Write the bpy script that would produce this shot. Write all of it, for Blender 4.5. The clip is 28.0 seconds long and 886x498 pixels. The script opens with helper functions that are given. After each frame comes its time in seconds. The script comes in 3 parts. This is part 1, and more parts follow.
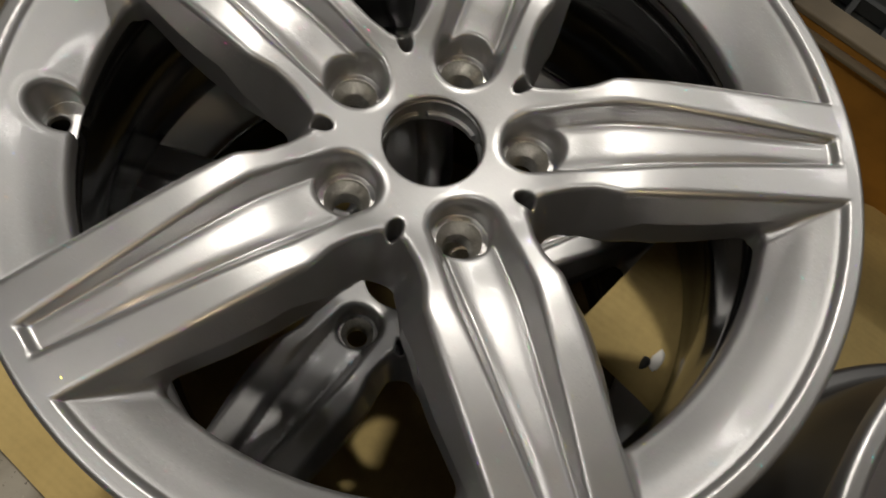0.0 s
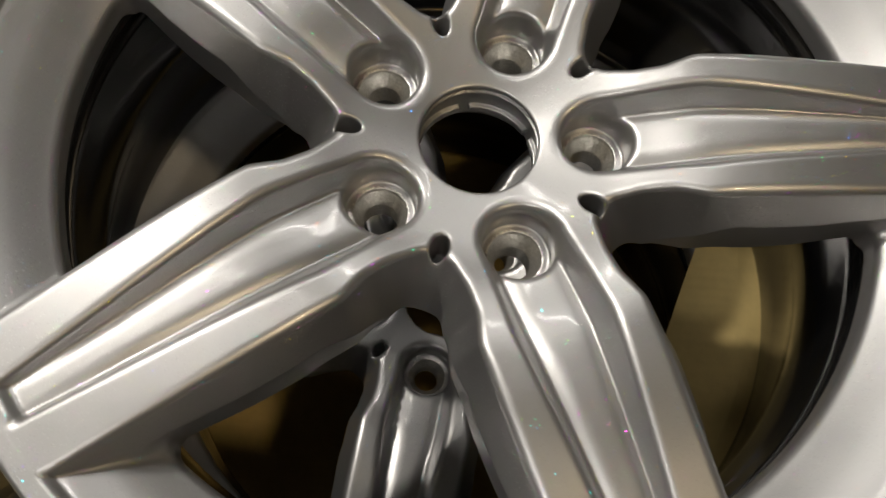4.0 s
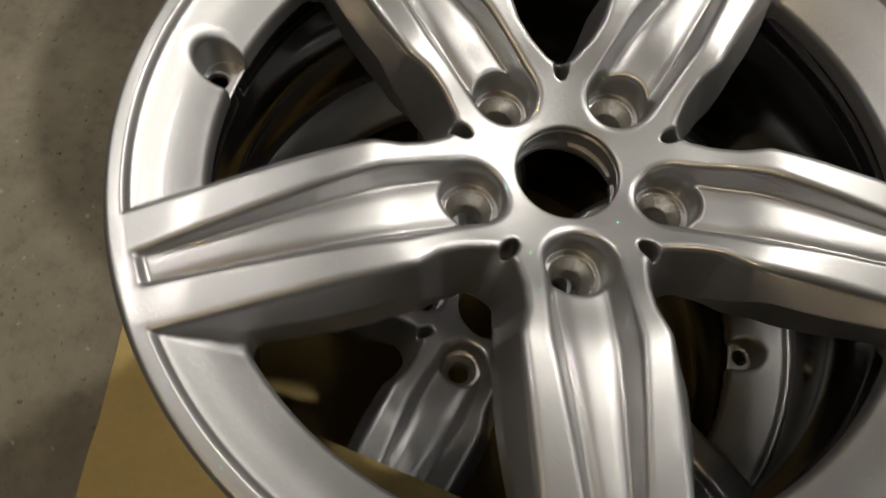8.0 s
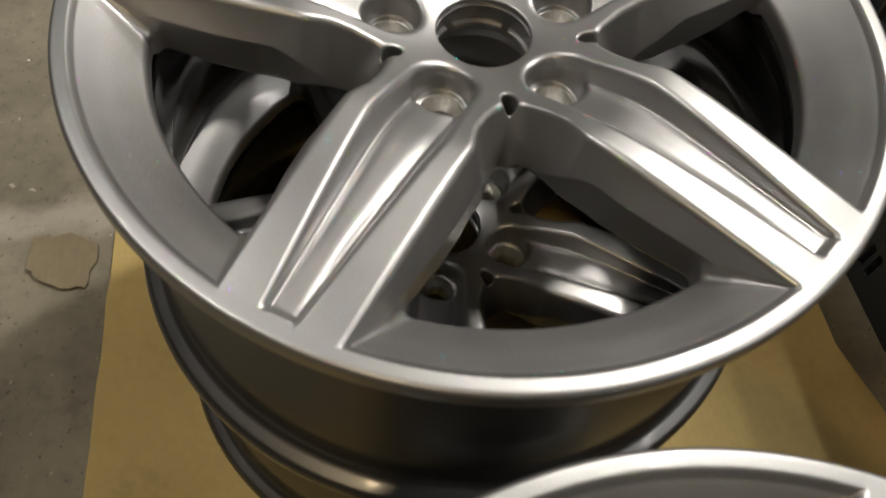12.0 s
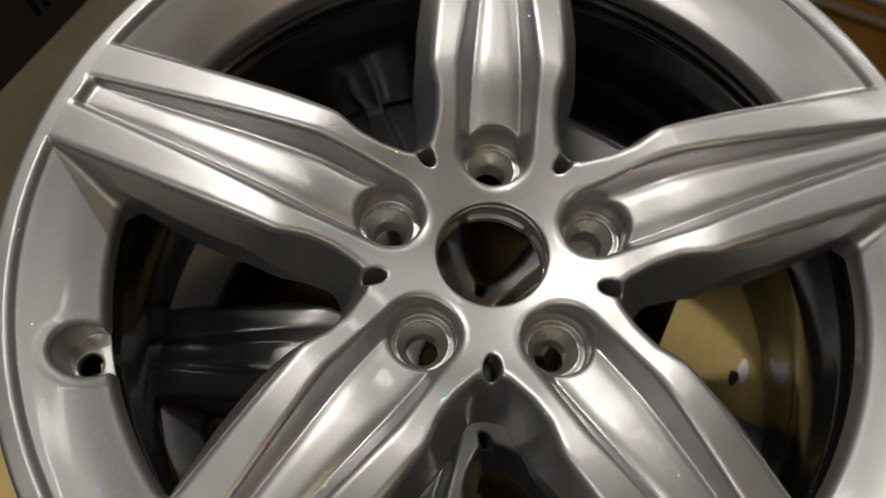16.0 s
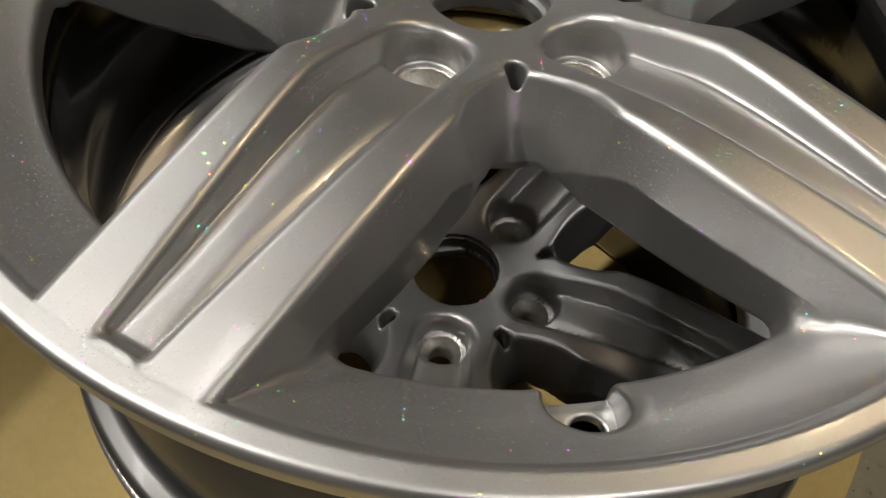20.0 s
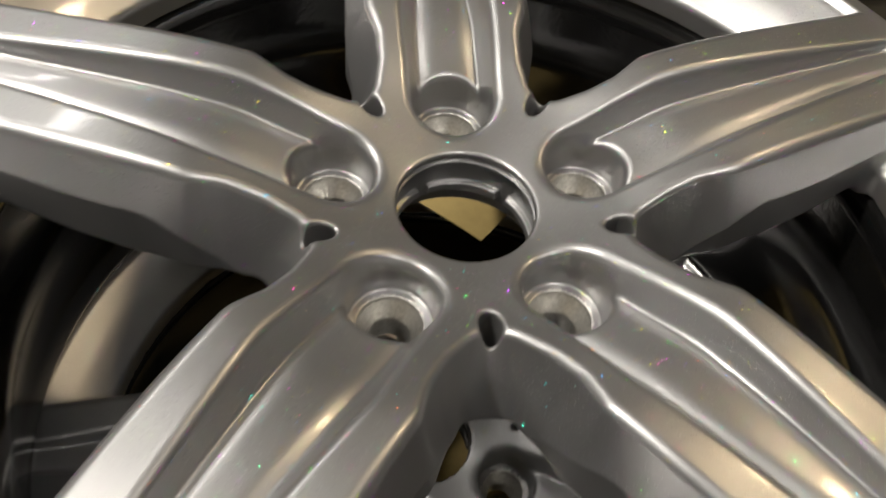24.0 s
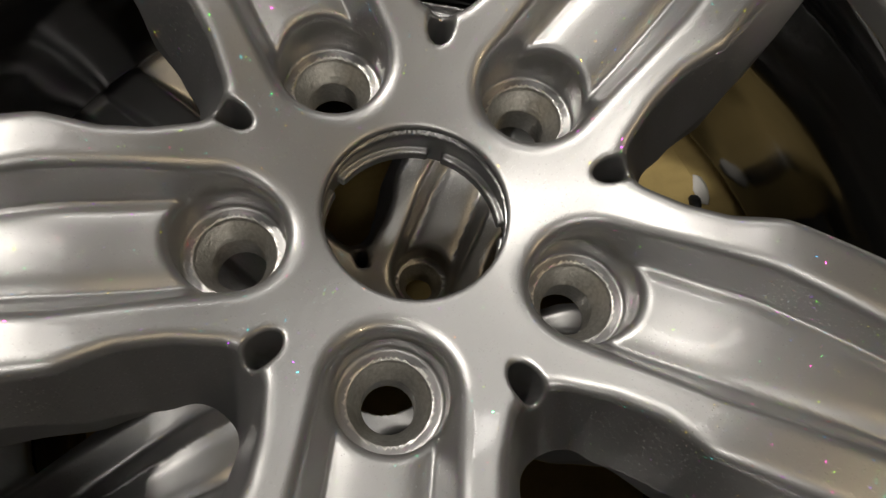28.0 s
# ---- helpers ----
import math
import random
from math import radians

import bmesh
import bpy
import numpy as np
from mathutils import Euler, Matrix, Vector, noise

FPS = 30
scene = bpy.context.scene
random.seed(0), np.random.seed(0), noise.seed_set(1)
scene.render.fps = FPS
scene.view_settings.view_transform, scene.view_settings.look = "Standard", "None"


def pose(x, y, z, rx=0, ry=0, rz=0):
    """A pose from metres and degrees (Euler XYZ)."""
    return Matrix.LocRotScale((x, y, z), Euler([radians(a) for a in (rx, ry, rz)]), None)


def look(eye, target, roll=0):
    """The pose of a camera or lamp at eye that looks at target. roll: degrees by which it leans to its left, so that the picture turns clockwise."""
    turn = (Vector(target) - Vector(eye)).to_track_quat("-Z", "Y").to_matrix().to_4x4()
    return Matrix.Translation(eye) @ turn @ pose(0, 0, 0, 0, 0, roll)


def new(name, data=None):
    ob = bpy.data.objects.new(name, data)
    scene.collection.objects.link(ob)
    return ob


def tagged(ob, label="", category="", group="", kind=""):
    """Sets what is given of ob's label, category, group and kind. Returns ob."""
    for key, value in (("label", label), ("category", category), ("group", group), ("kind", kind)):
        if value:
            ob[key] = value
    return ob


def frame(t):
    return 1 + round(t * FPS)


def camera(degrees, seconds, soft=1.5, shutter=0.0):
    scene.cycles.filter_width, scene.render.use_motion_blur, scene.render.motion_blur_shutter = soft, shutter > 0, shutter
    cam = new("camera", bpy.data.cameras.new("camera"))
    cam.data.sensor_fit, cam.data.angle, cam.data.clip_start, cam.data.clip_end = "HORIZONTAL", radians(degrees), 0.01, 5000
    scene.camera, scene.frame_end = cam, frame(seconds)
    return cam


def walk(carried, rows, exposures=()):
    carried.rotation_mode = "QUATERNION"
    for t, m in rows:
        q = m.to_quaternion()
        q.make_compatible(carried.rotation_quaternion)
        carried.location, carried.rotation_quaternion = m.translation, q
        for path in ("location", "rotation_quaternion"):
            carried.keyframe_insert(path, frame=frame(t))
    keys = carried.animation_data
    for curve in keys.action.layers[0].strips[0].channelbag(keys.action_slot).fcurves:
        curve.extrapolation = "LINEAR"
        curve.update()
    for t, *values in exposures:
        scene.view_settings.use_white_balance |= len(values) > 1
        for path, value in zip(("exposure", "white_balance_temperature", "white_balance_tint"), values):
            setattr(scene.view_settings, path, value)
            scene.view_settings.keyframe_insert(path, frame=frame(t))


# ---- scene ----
cam = camera(58.66, 28.0, soft=1.5, shutter=0.4)
PATH = [
    (0, -0.1983, 0.1417, 0.7908, 22.38, -6.51, -52.20),
    (0.5, -0.1909, 0.0953, 0.7860, 21.59, -6.27, -53.01),
    (1, -0.2080, 0.0347, 0.7610, 26.45, -5.87, -56.31),
    (1.5, -0.1679, 0.0048, 0.7523, 23.39, -4.01, -62.41),
    (2, -0.1709, -0.0317, 0.7259, 25.39, -4.11, -72.02),
    (2.5, -0.1591, -0.0860, 0.7329, 22.23, -2.39, -80.30),
    (3, -0.1642, -0.1351, 0.7315, 21.65, -2.90, -85.79),
    (3.5, -0.1734, -0.1829, 0.7281, 21.22, -3.89, -88.12),
    (5.5, -0.2268, -0.2713, 0.7810, 21.44, -5.98, -64.40),
    (6, -0.2383, -0.2937, 0.7814, 21.16, -7.07, -51.83),
    (6.5, -0.1984, -0.3736, 0.7860, 22.27, -5.10, -36.20),
    (7, -0.1724, -0.4088, 0.8006, 22.29, -5.02, -21.80),
    (7.5, -0.1608, -0.4059, 0.7760, 23.19, -6.11, -10.28),
    (8, -0.0901, -0.4646, 0.7782, 24.13, -4.75, 2.06),
    (8.5, -0.0444, -0.4851, 0.7657, 25.02, -5.60, 9.38),
    (9, -0.0113, -0.4703, 0.7548, 24.64, -5.98, 11.72),
    (9.5, 0.0057, -0.4462, 0.7645, 27.33, -5.72, 10.14),
    (10, -0.0151, -0.3932, 0.7668, 28.57, -4.96, 6.16),
    (10.5, -0.0519, -0.3071, 0.7668, 29.25, -4.96, 1.05),
    (11, -0.0850, -0.2262, 0.7594, 29.70, -5.08, -3.56),
    (11.5, -0.1103, -0.1569, 0.7383, 31.39, -5.16, -7.66),
    (12, -0.1135, -0.0872, 0.7424, 30.93, -5.04, -10.04),
    (12.5, -0.1204, -0.0225, 0.7329, 31.61, -2.97, -11.98),
    (13, -0.1363, 0.0372, 0.7258, 33.06, -3.59, -15.17),
    (13.5, -0.1460, 0.0816, 0.7109, 32.81, -2.37, -19.20),
    (15.5, -0.1661, 0.1908, 0.7771, 26.15, -1.11, -56.10),
    (16, -0.1593, 0.2327, 0.7793, 23.03, -2.60, -69.58),
    (16.5, -0.1674, 0.2630, 0.7867, 21.36, -4.29, -83.90),
    (17, -0.1676, 0.2748, 0.7819, 22.29, -2.19, -97.63),
    (17.5, -0.1365, 0.3431, 0.7758, 22.53, -6.31, -113.17),
    (18, -0.1375, 0.3864, 0.7590, 25.10, -4.34, -125.57),
    (18.5, -0.1267, 0.4263, 0.7327, 28.07, -4.45, -136.56),
    (19, -0.1062, 0.4826, 0.7002, 29.98, -4.22, -144.27),
    (19.5, -0.1117, 0.5114, 0.6542, 32.27, -3.97, -148.22),
    (20, -0.1187, 0.5202, 0.6303, 35.14, -3.16, -150.12),
    (20.5, -0.1486, 0.5191, 0.6350, 35.98, -2.46, -151.58),
    (21, -0.1981, 0.4882, 0.6449, 36.74, -2.90, -152.43),
    (21.5, -0.2352, 0.4371, 0.6542, 36.96, -2.69, -152.89),
    (23.5, -0.1017, 0.3911, 0.6376, 38.63, -4.64, -150.20),
    (24, -0.0761, 0.4406, 0.6516, 37.15, -5.41, -149.59),
    (24.5, -0.0814, 0.4801, 0.6892, 36.47, -6.20, -148.23),
    (25, -0.1069, 0.5004, 0.7992, 33.21, -6.72, -144.87),
    (25.5, -0.1086, 0.4446, 0.8266, 25.92, -7.00, -138.36),
    (26, -0.1028, 0.3638, 0.7721, 21.95, -6.43, -128.43),
    (26.5, -0.0928, 0.3279, 0.7201, 17.48, -6.01, -117.43),
    (27, -0.0899, 0.3010, 0.6806, 17.78, -4.62, -108.56),
    (27.5, -0.0887, 0.2854, 0.6626, 18.57, -5.02, -103.49),
    (28, -0.0874, 0.2788, 0.6326, 19.76, -5.62, -101.33),
]
walk(cam, [(t, pose(x, y, z, rx, ry, rz)) for t, x, y, z, rx, ry, rz in PATH],
     [(0, -0.45), (1.5, -0.25), (3, 0.1), (6, 0.0), (8, -0.25), (9.5, -0.4), (10.5, -0.25), (11.5, 0.0), (13, -0.3), (16, -0.65), (18, -0.4), (19.5, 0.1), (21.5, 0.3),
      (23.5, 0.1), (25, 0.05), (26, -0.2), (28, -0.45)])

# ---- light ----
world = bpy.data.worlds.new("world")
scene.world = world
world.use_nodes = True
world.node_tree.nodes["Background"].inputs[0].default_value = (0.9, 0.95, 1.0, 1)
world.node_tree.nodes["Background"].inputs[1].default_value = 0.02
scene.view_settings.exposure = 0.0


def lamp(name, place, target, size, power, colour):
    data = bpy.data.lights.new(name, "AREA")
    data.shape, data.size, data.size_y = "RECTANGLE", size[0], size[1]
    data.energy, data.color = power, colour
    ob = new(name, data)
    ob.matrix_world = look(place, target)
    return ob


spot = bpy.data.lights.new("work_lamp", "SPOT")
spot.energy, spot.color = 134, (1.0, 0.94, 0.85)
spot.spot_size, spot.spot_blend, spot.shadow_soft_size = radians(38.5), 0.5, 0.055
new("work_lamp", spot).matrix_world = look((1.03, 1.02, 2.40), (-0.56, 0.05, 0.2))
lamp("tube_lamp_east", (0.84, 0.45, 2.42), (0.84, 0.45, 0), (0.10, 1.1), 5, (1.0, 0.95, 0.88))
lamp("tube_lamp_west", (-0.95, 0.80, 2.45), (-0.95, 0.80, 0), (0.10, 1.1), 17, (1.0, 0.95, 0.88))
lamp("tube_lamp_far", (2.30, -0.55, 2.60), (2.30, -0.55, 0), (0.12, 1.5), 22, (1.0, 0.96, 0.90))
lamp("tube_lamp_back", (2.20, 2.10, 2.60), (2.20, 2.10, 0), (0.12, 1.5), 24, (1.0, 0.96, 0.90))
lamp("bulb_lamp", (-0.70, -1.05, 2.45), (-0.3, -0.4, 0), (0.16, 0.16), 9, (1.0, 0.77, 0.47))


# ---- materials ----
def material(name):
    m = bpy.data.materials.new(name)
    m.use_nodes = True
    nt = m.node_tree
    return m, nt, nt.nodes["Principled BSDF"]


def node(nt, kind, **values):
    n = nt.nodes.new(kind)
    for key, value in values.items():
        n.inputs[key.replace("_", " ")].default_value = value
    return n


def ramp(nt, fac, stops):
    n = nt.nodes.new("ShaderNodeValToRGB")
    el = n.color_ramp.elements
    while len(el) < len(stops):
        el.new(0.5)
    for e, (p, c) in zip(el, stops):
        e.position, e.color = p, (*c, 1) if len(c) == 3 else c
    nt.links.new(fac, n.inputs[0])
    return n.outputs[0]


def coords(nt, scale=(1, 1, 1)):
    tc = nt.nodes.new("ShaderNodeTexCoord")
    mp = nt.nodes.new("ShaderNodeMapping")
    mp.inputs["Scale"].default_value = scale
    nt.links.new(tc.outputs["Object"], mp.inputs[0])
    return mp.outputs[0]


def noise_tex(nt, vec, scale, detail=5.0, rough=0.55):
    n = node(nt, "ShaderNodeTexNoise", Scale=scale, Detail=detail, Roughness=rough)
    nt.links.new(vec, n.inputs["Vector"])
    return n.outputs["Fac"]


def bump(nt, height, strength, distance, normal=None):
    n = node(nt, "ShaderNodeBump", Strength=strength, Distance=distance)
    nt.links.new(height, n.inputs["Height"])
    if normal:
        nt.links.new(normal, n.inputs["Normal"])
    return n.outputs[0]


def mix(nt, fac, a, b, blend="MIX"):
    n = nt.nodes.new("ShaderNodeMix")
    n.data_type, n.blend_type = "RGBA", blend
    for value, socket in ((fac, n.inputs[0]), (a, n.inputs[6]), (b, n.inputs[7])):
        if isinstance(value, (int, float)):
            socket.default_value = value
        elif isinstance(value, tuple):
            socket.default_value = (*value, 1)
        else:
            nt.links.new(value, socket)
    return n.outputs[2]


def silver_paint(name="silver_paint", tone=1.0, rough=0.40, flake=0.46, coat=0.4, metal=0.86):
    """Metallic paint: satin silver, with sparse flakes that glint each its own way and tint."""
    m, nt, p = material(name)
    v = coords(nt)
    broad = noise_tex(nt, v, 14.0, 4.0)
    peel = noise_tex(nt, v, 240.0, 2.0)
    base = ramp(nt, broad, [(0.3, tuple(c * tone for c in (0.37, 0.368, 0.368))), (0.7, tuple(c * tone for c in (0.425, 0.422, 0.421)))])
    nt.links.new(base, p.inputs["Base Color"])
    nt.links.new(ramp(nt, broad, [(0.3, (rough - 0.03,) * 3), (0.7, (rough + 0.04,) * 3)]), p.inputs["Roughness"])
    p.inputs["Metallic"].default_value = metal
    p.inputs["Coat Weight"].default_value = coat
    p.inputs["Coat Roughness"].default_value = 0.08
    skin = bump(nt, peel, 0.10, 0.0006)
    nt.links.new(skin, p.inputs["Normal"])
    cells = node(nt, "ShaderNodeTexVoronoi", Scale=1350.0)
    nt.links.new(v, cells.inputs["Vector"])
    split = nt.nodes.new("ShaderNodeSeparateColor")
    nt.links.new(cells.outputs["Color"], split.inputs[0])
    few = ramp(nt, split.outputs[0], [(0.46, (0,) * 3), (0.465, (1,) * 3)])
    core = ramp(nt, cells.outputs["Distance"], [(0.27, (1,) * 3), (0.36, (0,) * 3)])
    hue = node(nt, "ShaderNodeCombineColor")
    hue.mode = "HSV"
    nt.links.new(split.outputs[2], hue.inputs[0])
    hue.inputs[1].default_value, hue.inputs[2].default_value = 0.97, flake
    tint = mix(nt, 1.0, mix(nt, 1.0, few, core, "MULTIPLY"), hue.outputs[0], "MULTIPLY")
    spread = node(nt, "ShaderNodeVectorMath")
    spread.operation = "SUBTRACT"
    nt.links.new(cells.outputs["Color"], spread.inputs[0])
    spread.inputs[1].default_value = (0.70, 0.5, 0.5)
    lean = node(nt, "ShaderNodeVectorMath")
    lean.operation = "MULTIPLY"
    nt.links.new(spread.outputs[0], lean.inputs[0])
    lean.inputs[1].default_value = (3.6, 2.4, 0.0)
    total = node(nt, "ShaderNodeVectorMath")
    total.operation = "ADD"
    nt.links.new(skin, total.inputs[0])
    nt.links.new(lean.outputs[0], total.inputs[1])
    unit = node(nt, "ShaderNodeVectorMath")
    unit.operation = "NORMALIZE"
    nt.links.new(total.outputs[0], unit.inputs[0])
    glint = nt.nodes.new("ShaderNodeBsdfGlossy")
    glint.inputs["Roughness"].default_value = 0.19
    nt.links.new(tint, glint.inputs["Color"])
    nt.links.new(unit.outputs[0], glint.inputs["Normal"])
    both = nt.nodes.new("ShaderNodeAddShader")
    nt.links.new(p.outputs[0], both.inputs[0])
    nt.links.new(glint.outputs[0], both.inputs[1])
    nt.links.new(both.outputs[0], nt.nodes["Material Output"].inputs["Surface"])
    return m


def machined():
    m, nt, p = material("machined_alloy")
    v = coords(nt)
    a = noise_tex(nt, v, 700.0, 3.0)
    nt.links.new(ramp(nt, a, [(0.3, (0.50, 0.49, 0.46)), (0.7, (0.68, 0.67, 0.64))]), p.inputs["Base Color"])
    p.inputs["Metallic"].default_value, p.inputs["Roughness"].default_value = 0.9, 0.38
    nt.links.new(bump(nt, a, 0.5, 0.0005), p.inputs["Normal"])
    return m


def concrete():
    m, nt, p = material("concrete")
    v = coords(nt)
    a, b, c = noise_tex(nt, v, 4.5, 9.0, 0.62), noise_tex(nt, v, 45.0, 6.0, 0.62), noise_tex(nt, v, 260.0, 3.0)
    base = ramp(nt, a, [(0.3, (0.15, 0.132, 0.096)), (0.5, (0.245, 0.22, 0.163)), (0.72, (0.35, 0.318, 0.24))])
    spots = ramp(nt, b, [(0.30, (0.78,) * 3), (0.48, (1.0,) * 3), (0.75, (1.10,) * 3)])
    base = mix(nt, 1.0, base, spots, "MULTIPLY")
    # the pale trowelled band across the floor, and blotches of old oil
    parts = nt.nodes.new("ShaderNodeSeparateXYZ")
    nt.links.new(v, parts.inputs[0])
    line = node(nt, "ShaderNodeMath")
    line.operation = "MULTIPLY_ADD"
    nt.links.new(noise_tex(nt, v, 16.0, 4.0), line.inputs[0])
    line.inputs[1].default_value = 0.06
    nt.links.new(parts.outputs[1], line.inputs[2])
    band = ramp(nt, line.outputs[0], [(0.435, (0,) * 3), (0.455, (0.5,) * 3), (0.47, (0.45,) * 3), (0.49, (0,) * 3)])
    base = mix(nt, band, base, (0.55, 0.51, 0.44))
    oil = ramp(nt, noise_tex(nt, v, 7.0, 5.0, 0.6), [(0.54, (0,) * 3), (0.74, (0.5,) * 3)])
    base = mix(nt, oil, base, (0.10, 0.088, 0.07))
    pits = ramp(nt, noise_tex(nt, v, 150.0, 2.0, 0.5), [(0.66, (0,) * 3), (0.72, (0.7,) * 3)])
    base = mix(nt, pits, base, (0.075, 0.065, 0.05))
    dust = ramp(nt, noise_tex(nt, v, 95.0, 2.0, 0.5), [(0.70, (0,) * 3), (0.74, (0.6,) * 3)])
    base = mix(nt, dust, base, (0.55, 0.50, 0.40))
    nt.links.new(base, p.inputs["Base Color"])
    p.inputs["Roughness"].default_value = 0.85
    nt.links.new(bump(nt, c, 0.4, 0.001, bump(nt, b, 0.3, 0.002)), p.inputs["Normal"])
    return m


def card_board(name="cardboard", tone=1.0, stained=True, yellow=False):
    m, nt, p = material(name)
    v = coords(nt)
    a, b = noise_tex(nt, v, 5.0, 6.0), noise_tex(nt, v, 120.0, 4.0)
    wave = node(nt, "ShaderNodeTexWave", Scale=45.0, Distortion=0.6, Detail=1.0)
    nt.links.new(v, wave.inputs["Vector"])
    colours = [(0.43, 0.31, 0.11), (0.57, 0.425, 0.165), (0.64, 0.49, 0.21)]
    if not stained and not yellow:
        colours = [(0.27, 0.215, 0.13), (0.36, 0.29, 0.185), (0.42, 0.345, 0.23)]
    base = ramp(nt, a, [(q, tuple(c * tone for c in k)) for q, k in zip((0.25, 0.55, 0.8), colours)])
    base = mix(nt, 0.3, base, ramp(nt, b, [(0.3, (0.72,) * 3), (0.6, (1.0,) * 3)]), "MULTIPLY")
    if stained:
        # the black smear of oil and rubber along the sheet, and a few scuffs
        off = nt.nodes.new("ShaderNodeMapping")
        off.inputs["Location"].default_value = (0.285 / 0.075, 0.06 / 0.25, 0)
        off.inputs["Scale"].default_value = (1 / 0.075, 1 / 0.25, 0)
        nt.links.new(v, off.inputs[0])
        far = node(nt, "ShaderNodeVectorMath")
        far.operation = "LENGTH"
        nt.links.new(off.outputs[0], far.inputs[0])
        smear = ramp(nt, far.outputs["Value"], [(0.25, (1,) * 3), (1.0, (0,) * 3)])
        spots = ramp(nt, noise_tex(nt, v, 22.0, 6.0, 0.65), [(0.40, (0,) * 3), (0.66, (0.9,) * 3)])
        base = mix(nt, mix(nt, 1.0, smear, spots, "MULTIPLY"), base, (0.055, 0.05, 0.042))
        scuff = ramp(nt, noise_tex(nt, v, 11.0, 7.0, 0.7), [(0.66, (0,) * 3), (0.76, (0.6,) * 3)])
        base = mix(nt, scuff, base, (0.12, 0.085, 0.045))
    nt.links.new(base, p.inputs["Base Color"])
    p.inputs["Roughness"].default_value = 0.8
    nt.links.new(bump(nt, wave.outputs["Fac"], 0.15, 0.0006), p.inputs["Normal"])
    return m


def plain(name, colour, rough=0.6, metal=0.0, grain=60.0, vary=0.18):
    m, nt, p = material(name)
    v = coords(nt)
    a = noise_tex(nt, v, grain * 0.1, 5.0)
    b = noise_tex(nt, v, grain * 6, 3.0)
    lo, hi = tuple(c * (1 - vary) for c in colour), tuple(min(1, c * (1 + vary)) for c in colour)
    nt.links.new(ramp(nt, a, [(0.3, lo), (0.7, hi)]), p.inputs["Base Color"])
    p.inputs["Roughness"].default_value, p.inputs["Metallic"].default_value = rough, metal
    nt.links.new(bump(nt, b, 0.15, 0.0008), p.inputs["Normal"])
    return m


SILVER, CONCRETE, CARD = silver_paint(), concrete(), card_board()
WALL = plain("wall_paint", (0.22, 0.214, 0.20), 0.85)
CEIL = plain("ceiling_paint", (0.30, 0.292, 0.275), 0.9)
GREY = plain("grey_plastic", (0.028, 0.034, 0.039), 0.45)
BLACK = plain("black_plastic", (0.025, 0.025, 0.026), 0.5)
ORANGE = plain("orange_plastic", (0.40, 0.19, 0.03), 0.6, vary=0.5)
GREY_DUSTY = plain("dusty_grey_plastic", (0.045, 0.049, 0.050), 0.65, vary=0.3)
WHITE = plain("white_paint", (0.72, 0.70, 0.66), 0.7)
STONE = plain("grit", (0.20, 0.18, 0.15), 0.9)
CARD_PLAIN = card_board("plain_cardboard", 0.95, False, True)
CARD_DULL = card_board("dull_cardboard", 0.72, False)
BARREL_COAT = silver_paint("barrel_coat", 0.33, 0.13, 0.002, 0.0, 0.95)
BARREL_SIDE = silver_paint("barrel_side", 0.48, 0.38, 0.004, 0.2, 0.95)
MACHINED = machined()
BEIGE = plain("dusty_plastic", (0.20, 0.165, 0.115), 0.75, vary=0.35)


# ---- helpers of this scene ----
def part(name, bm, mat, parent=None, label="", smooth=False):
    """Links a bmesh as one mesh object under a thing."""
    me = bpy.data.meshes.new(name)
    bm.to_mesh(me)
    bm.free()
    me.materials.append(mat)
    if smooth:
        me.shade_smooth()
    ob = new(name, me)
    ob.parent = parent
    if label:
        ob["label"] = label
    return ob


def add_box(bm, centre, size, turn=0.0, bevel=0.0):
    made = bmesh.ops.create_cube(bm, size=1.0, matrix=Matrix.Translation(centre) @ Matrix.Rotation(turn, 4, "Z") @ Matrix.Diagonal((*size, 1)))
    if bevel:
        edges = {e for v in made["verts"] for e in v.link_edges}
        bmesh.ops.bevel(bm, geom=list(edges), offset=bevel, segments=2, affect="EDGES", profile=0.5)


def empty(name, m=None):
    ob = new(name)
    ob.empty_display_size = 0.05
    if m:
        ob.matrix_world = m
    return ob


# ---- structure ----
def slab(name, centre, size, mat):
    bm = bmesh.new()
    add_box(bm, centre, size)
    ob = part(name, bm, mat)
    return tagged(ob, kind="structure")


slab("floor", (0, 0, -0.10), (8, 8, 0.2), CONCRETE)
slab("ceiling", (0, 0, 3.3), (8.4, 8.4, 0.2), CEIL)
slab("wall_north", (0, 4.1, 1.6), (8.4, 0.2, 3.2), WALL)
slab("wall_south", (0, -4.1, 1.6), (8.4, 0.2, 3.2), WALL)
slab("wall_east", (4.1, 0, 1.6), (0.2, 8.0, 3.2), WALL)
slab("wall_west", (-4.1, 0, 1.6), (0.2, 8.0, 3.2), WALL)


# ---- alloy wheels ----
WHEEL_H, ZD, LIP_R, PCD_R = 0.2164, 0.1992, 0.2354, 0.056


def smooth_curve(points, lo, hi, blur):
    """A smooth lookup curve through (position, value) points."""
    xs = np.arange(lo - 0.02, hi + 0.02, 0.0002)
    ys = np.interp(xs, [p for p, _ in points], [v for _, v in points])
    n = max(1, int(blur / 0.0002))
    k = np.hanning(2 * n + 1)
    ys = np.convolve(np.pad(ys, n, mode="edge"), k / k.sum(), mode="valid")
    return lambda q: np.interp(q, xs, ys).astype(np.float32)


def smax(a, b, k):
    h = np.maximum(k - np.abs(a - b), 0) / k
    return np.maximum(a, b) + h * h * k * 0.25


def smin(a, b, k):
    return -smax(-a, -b, k)


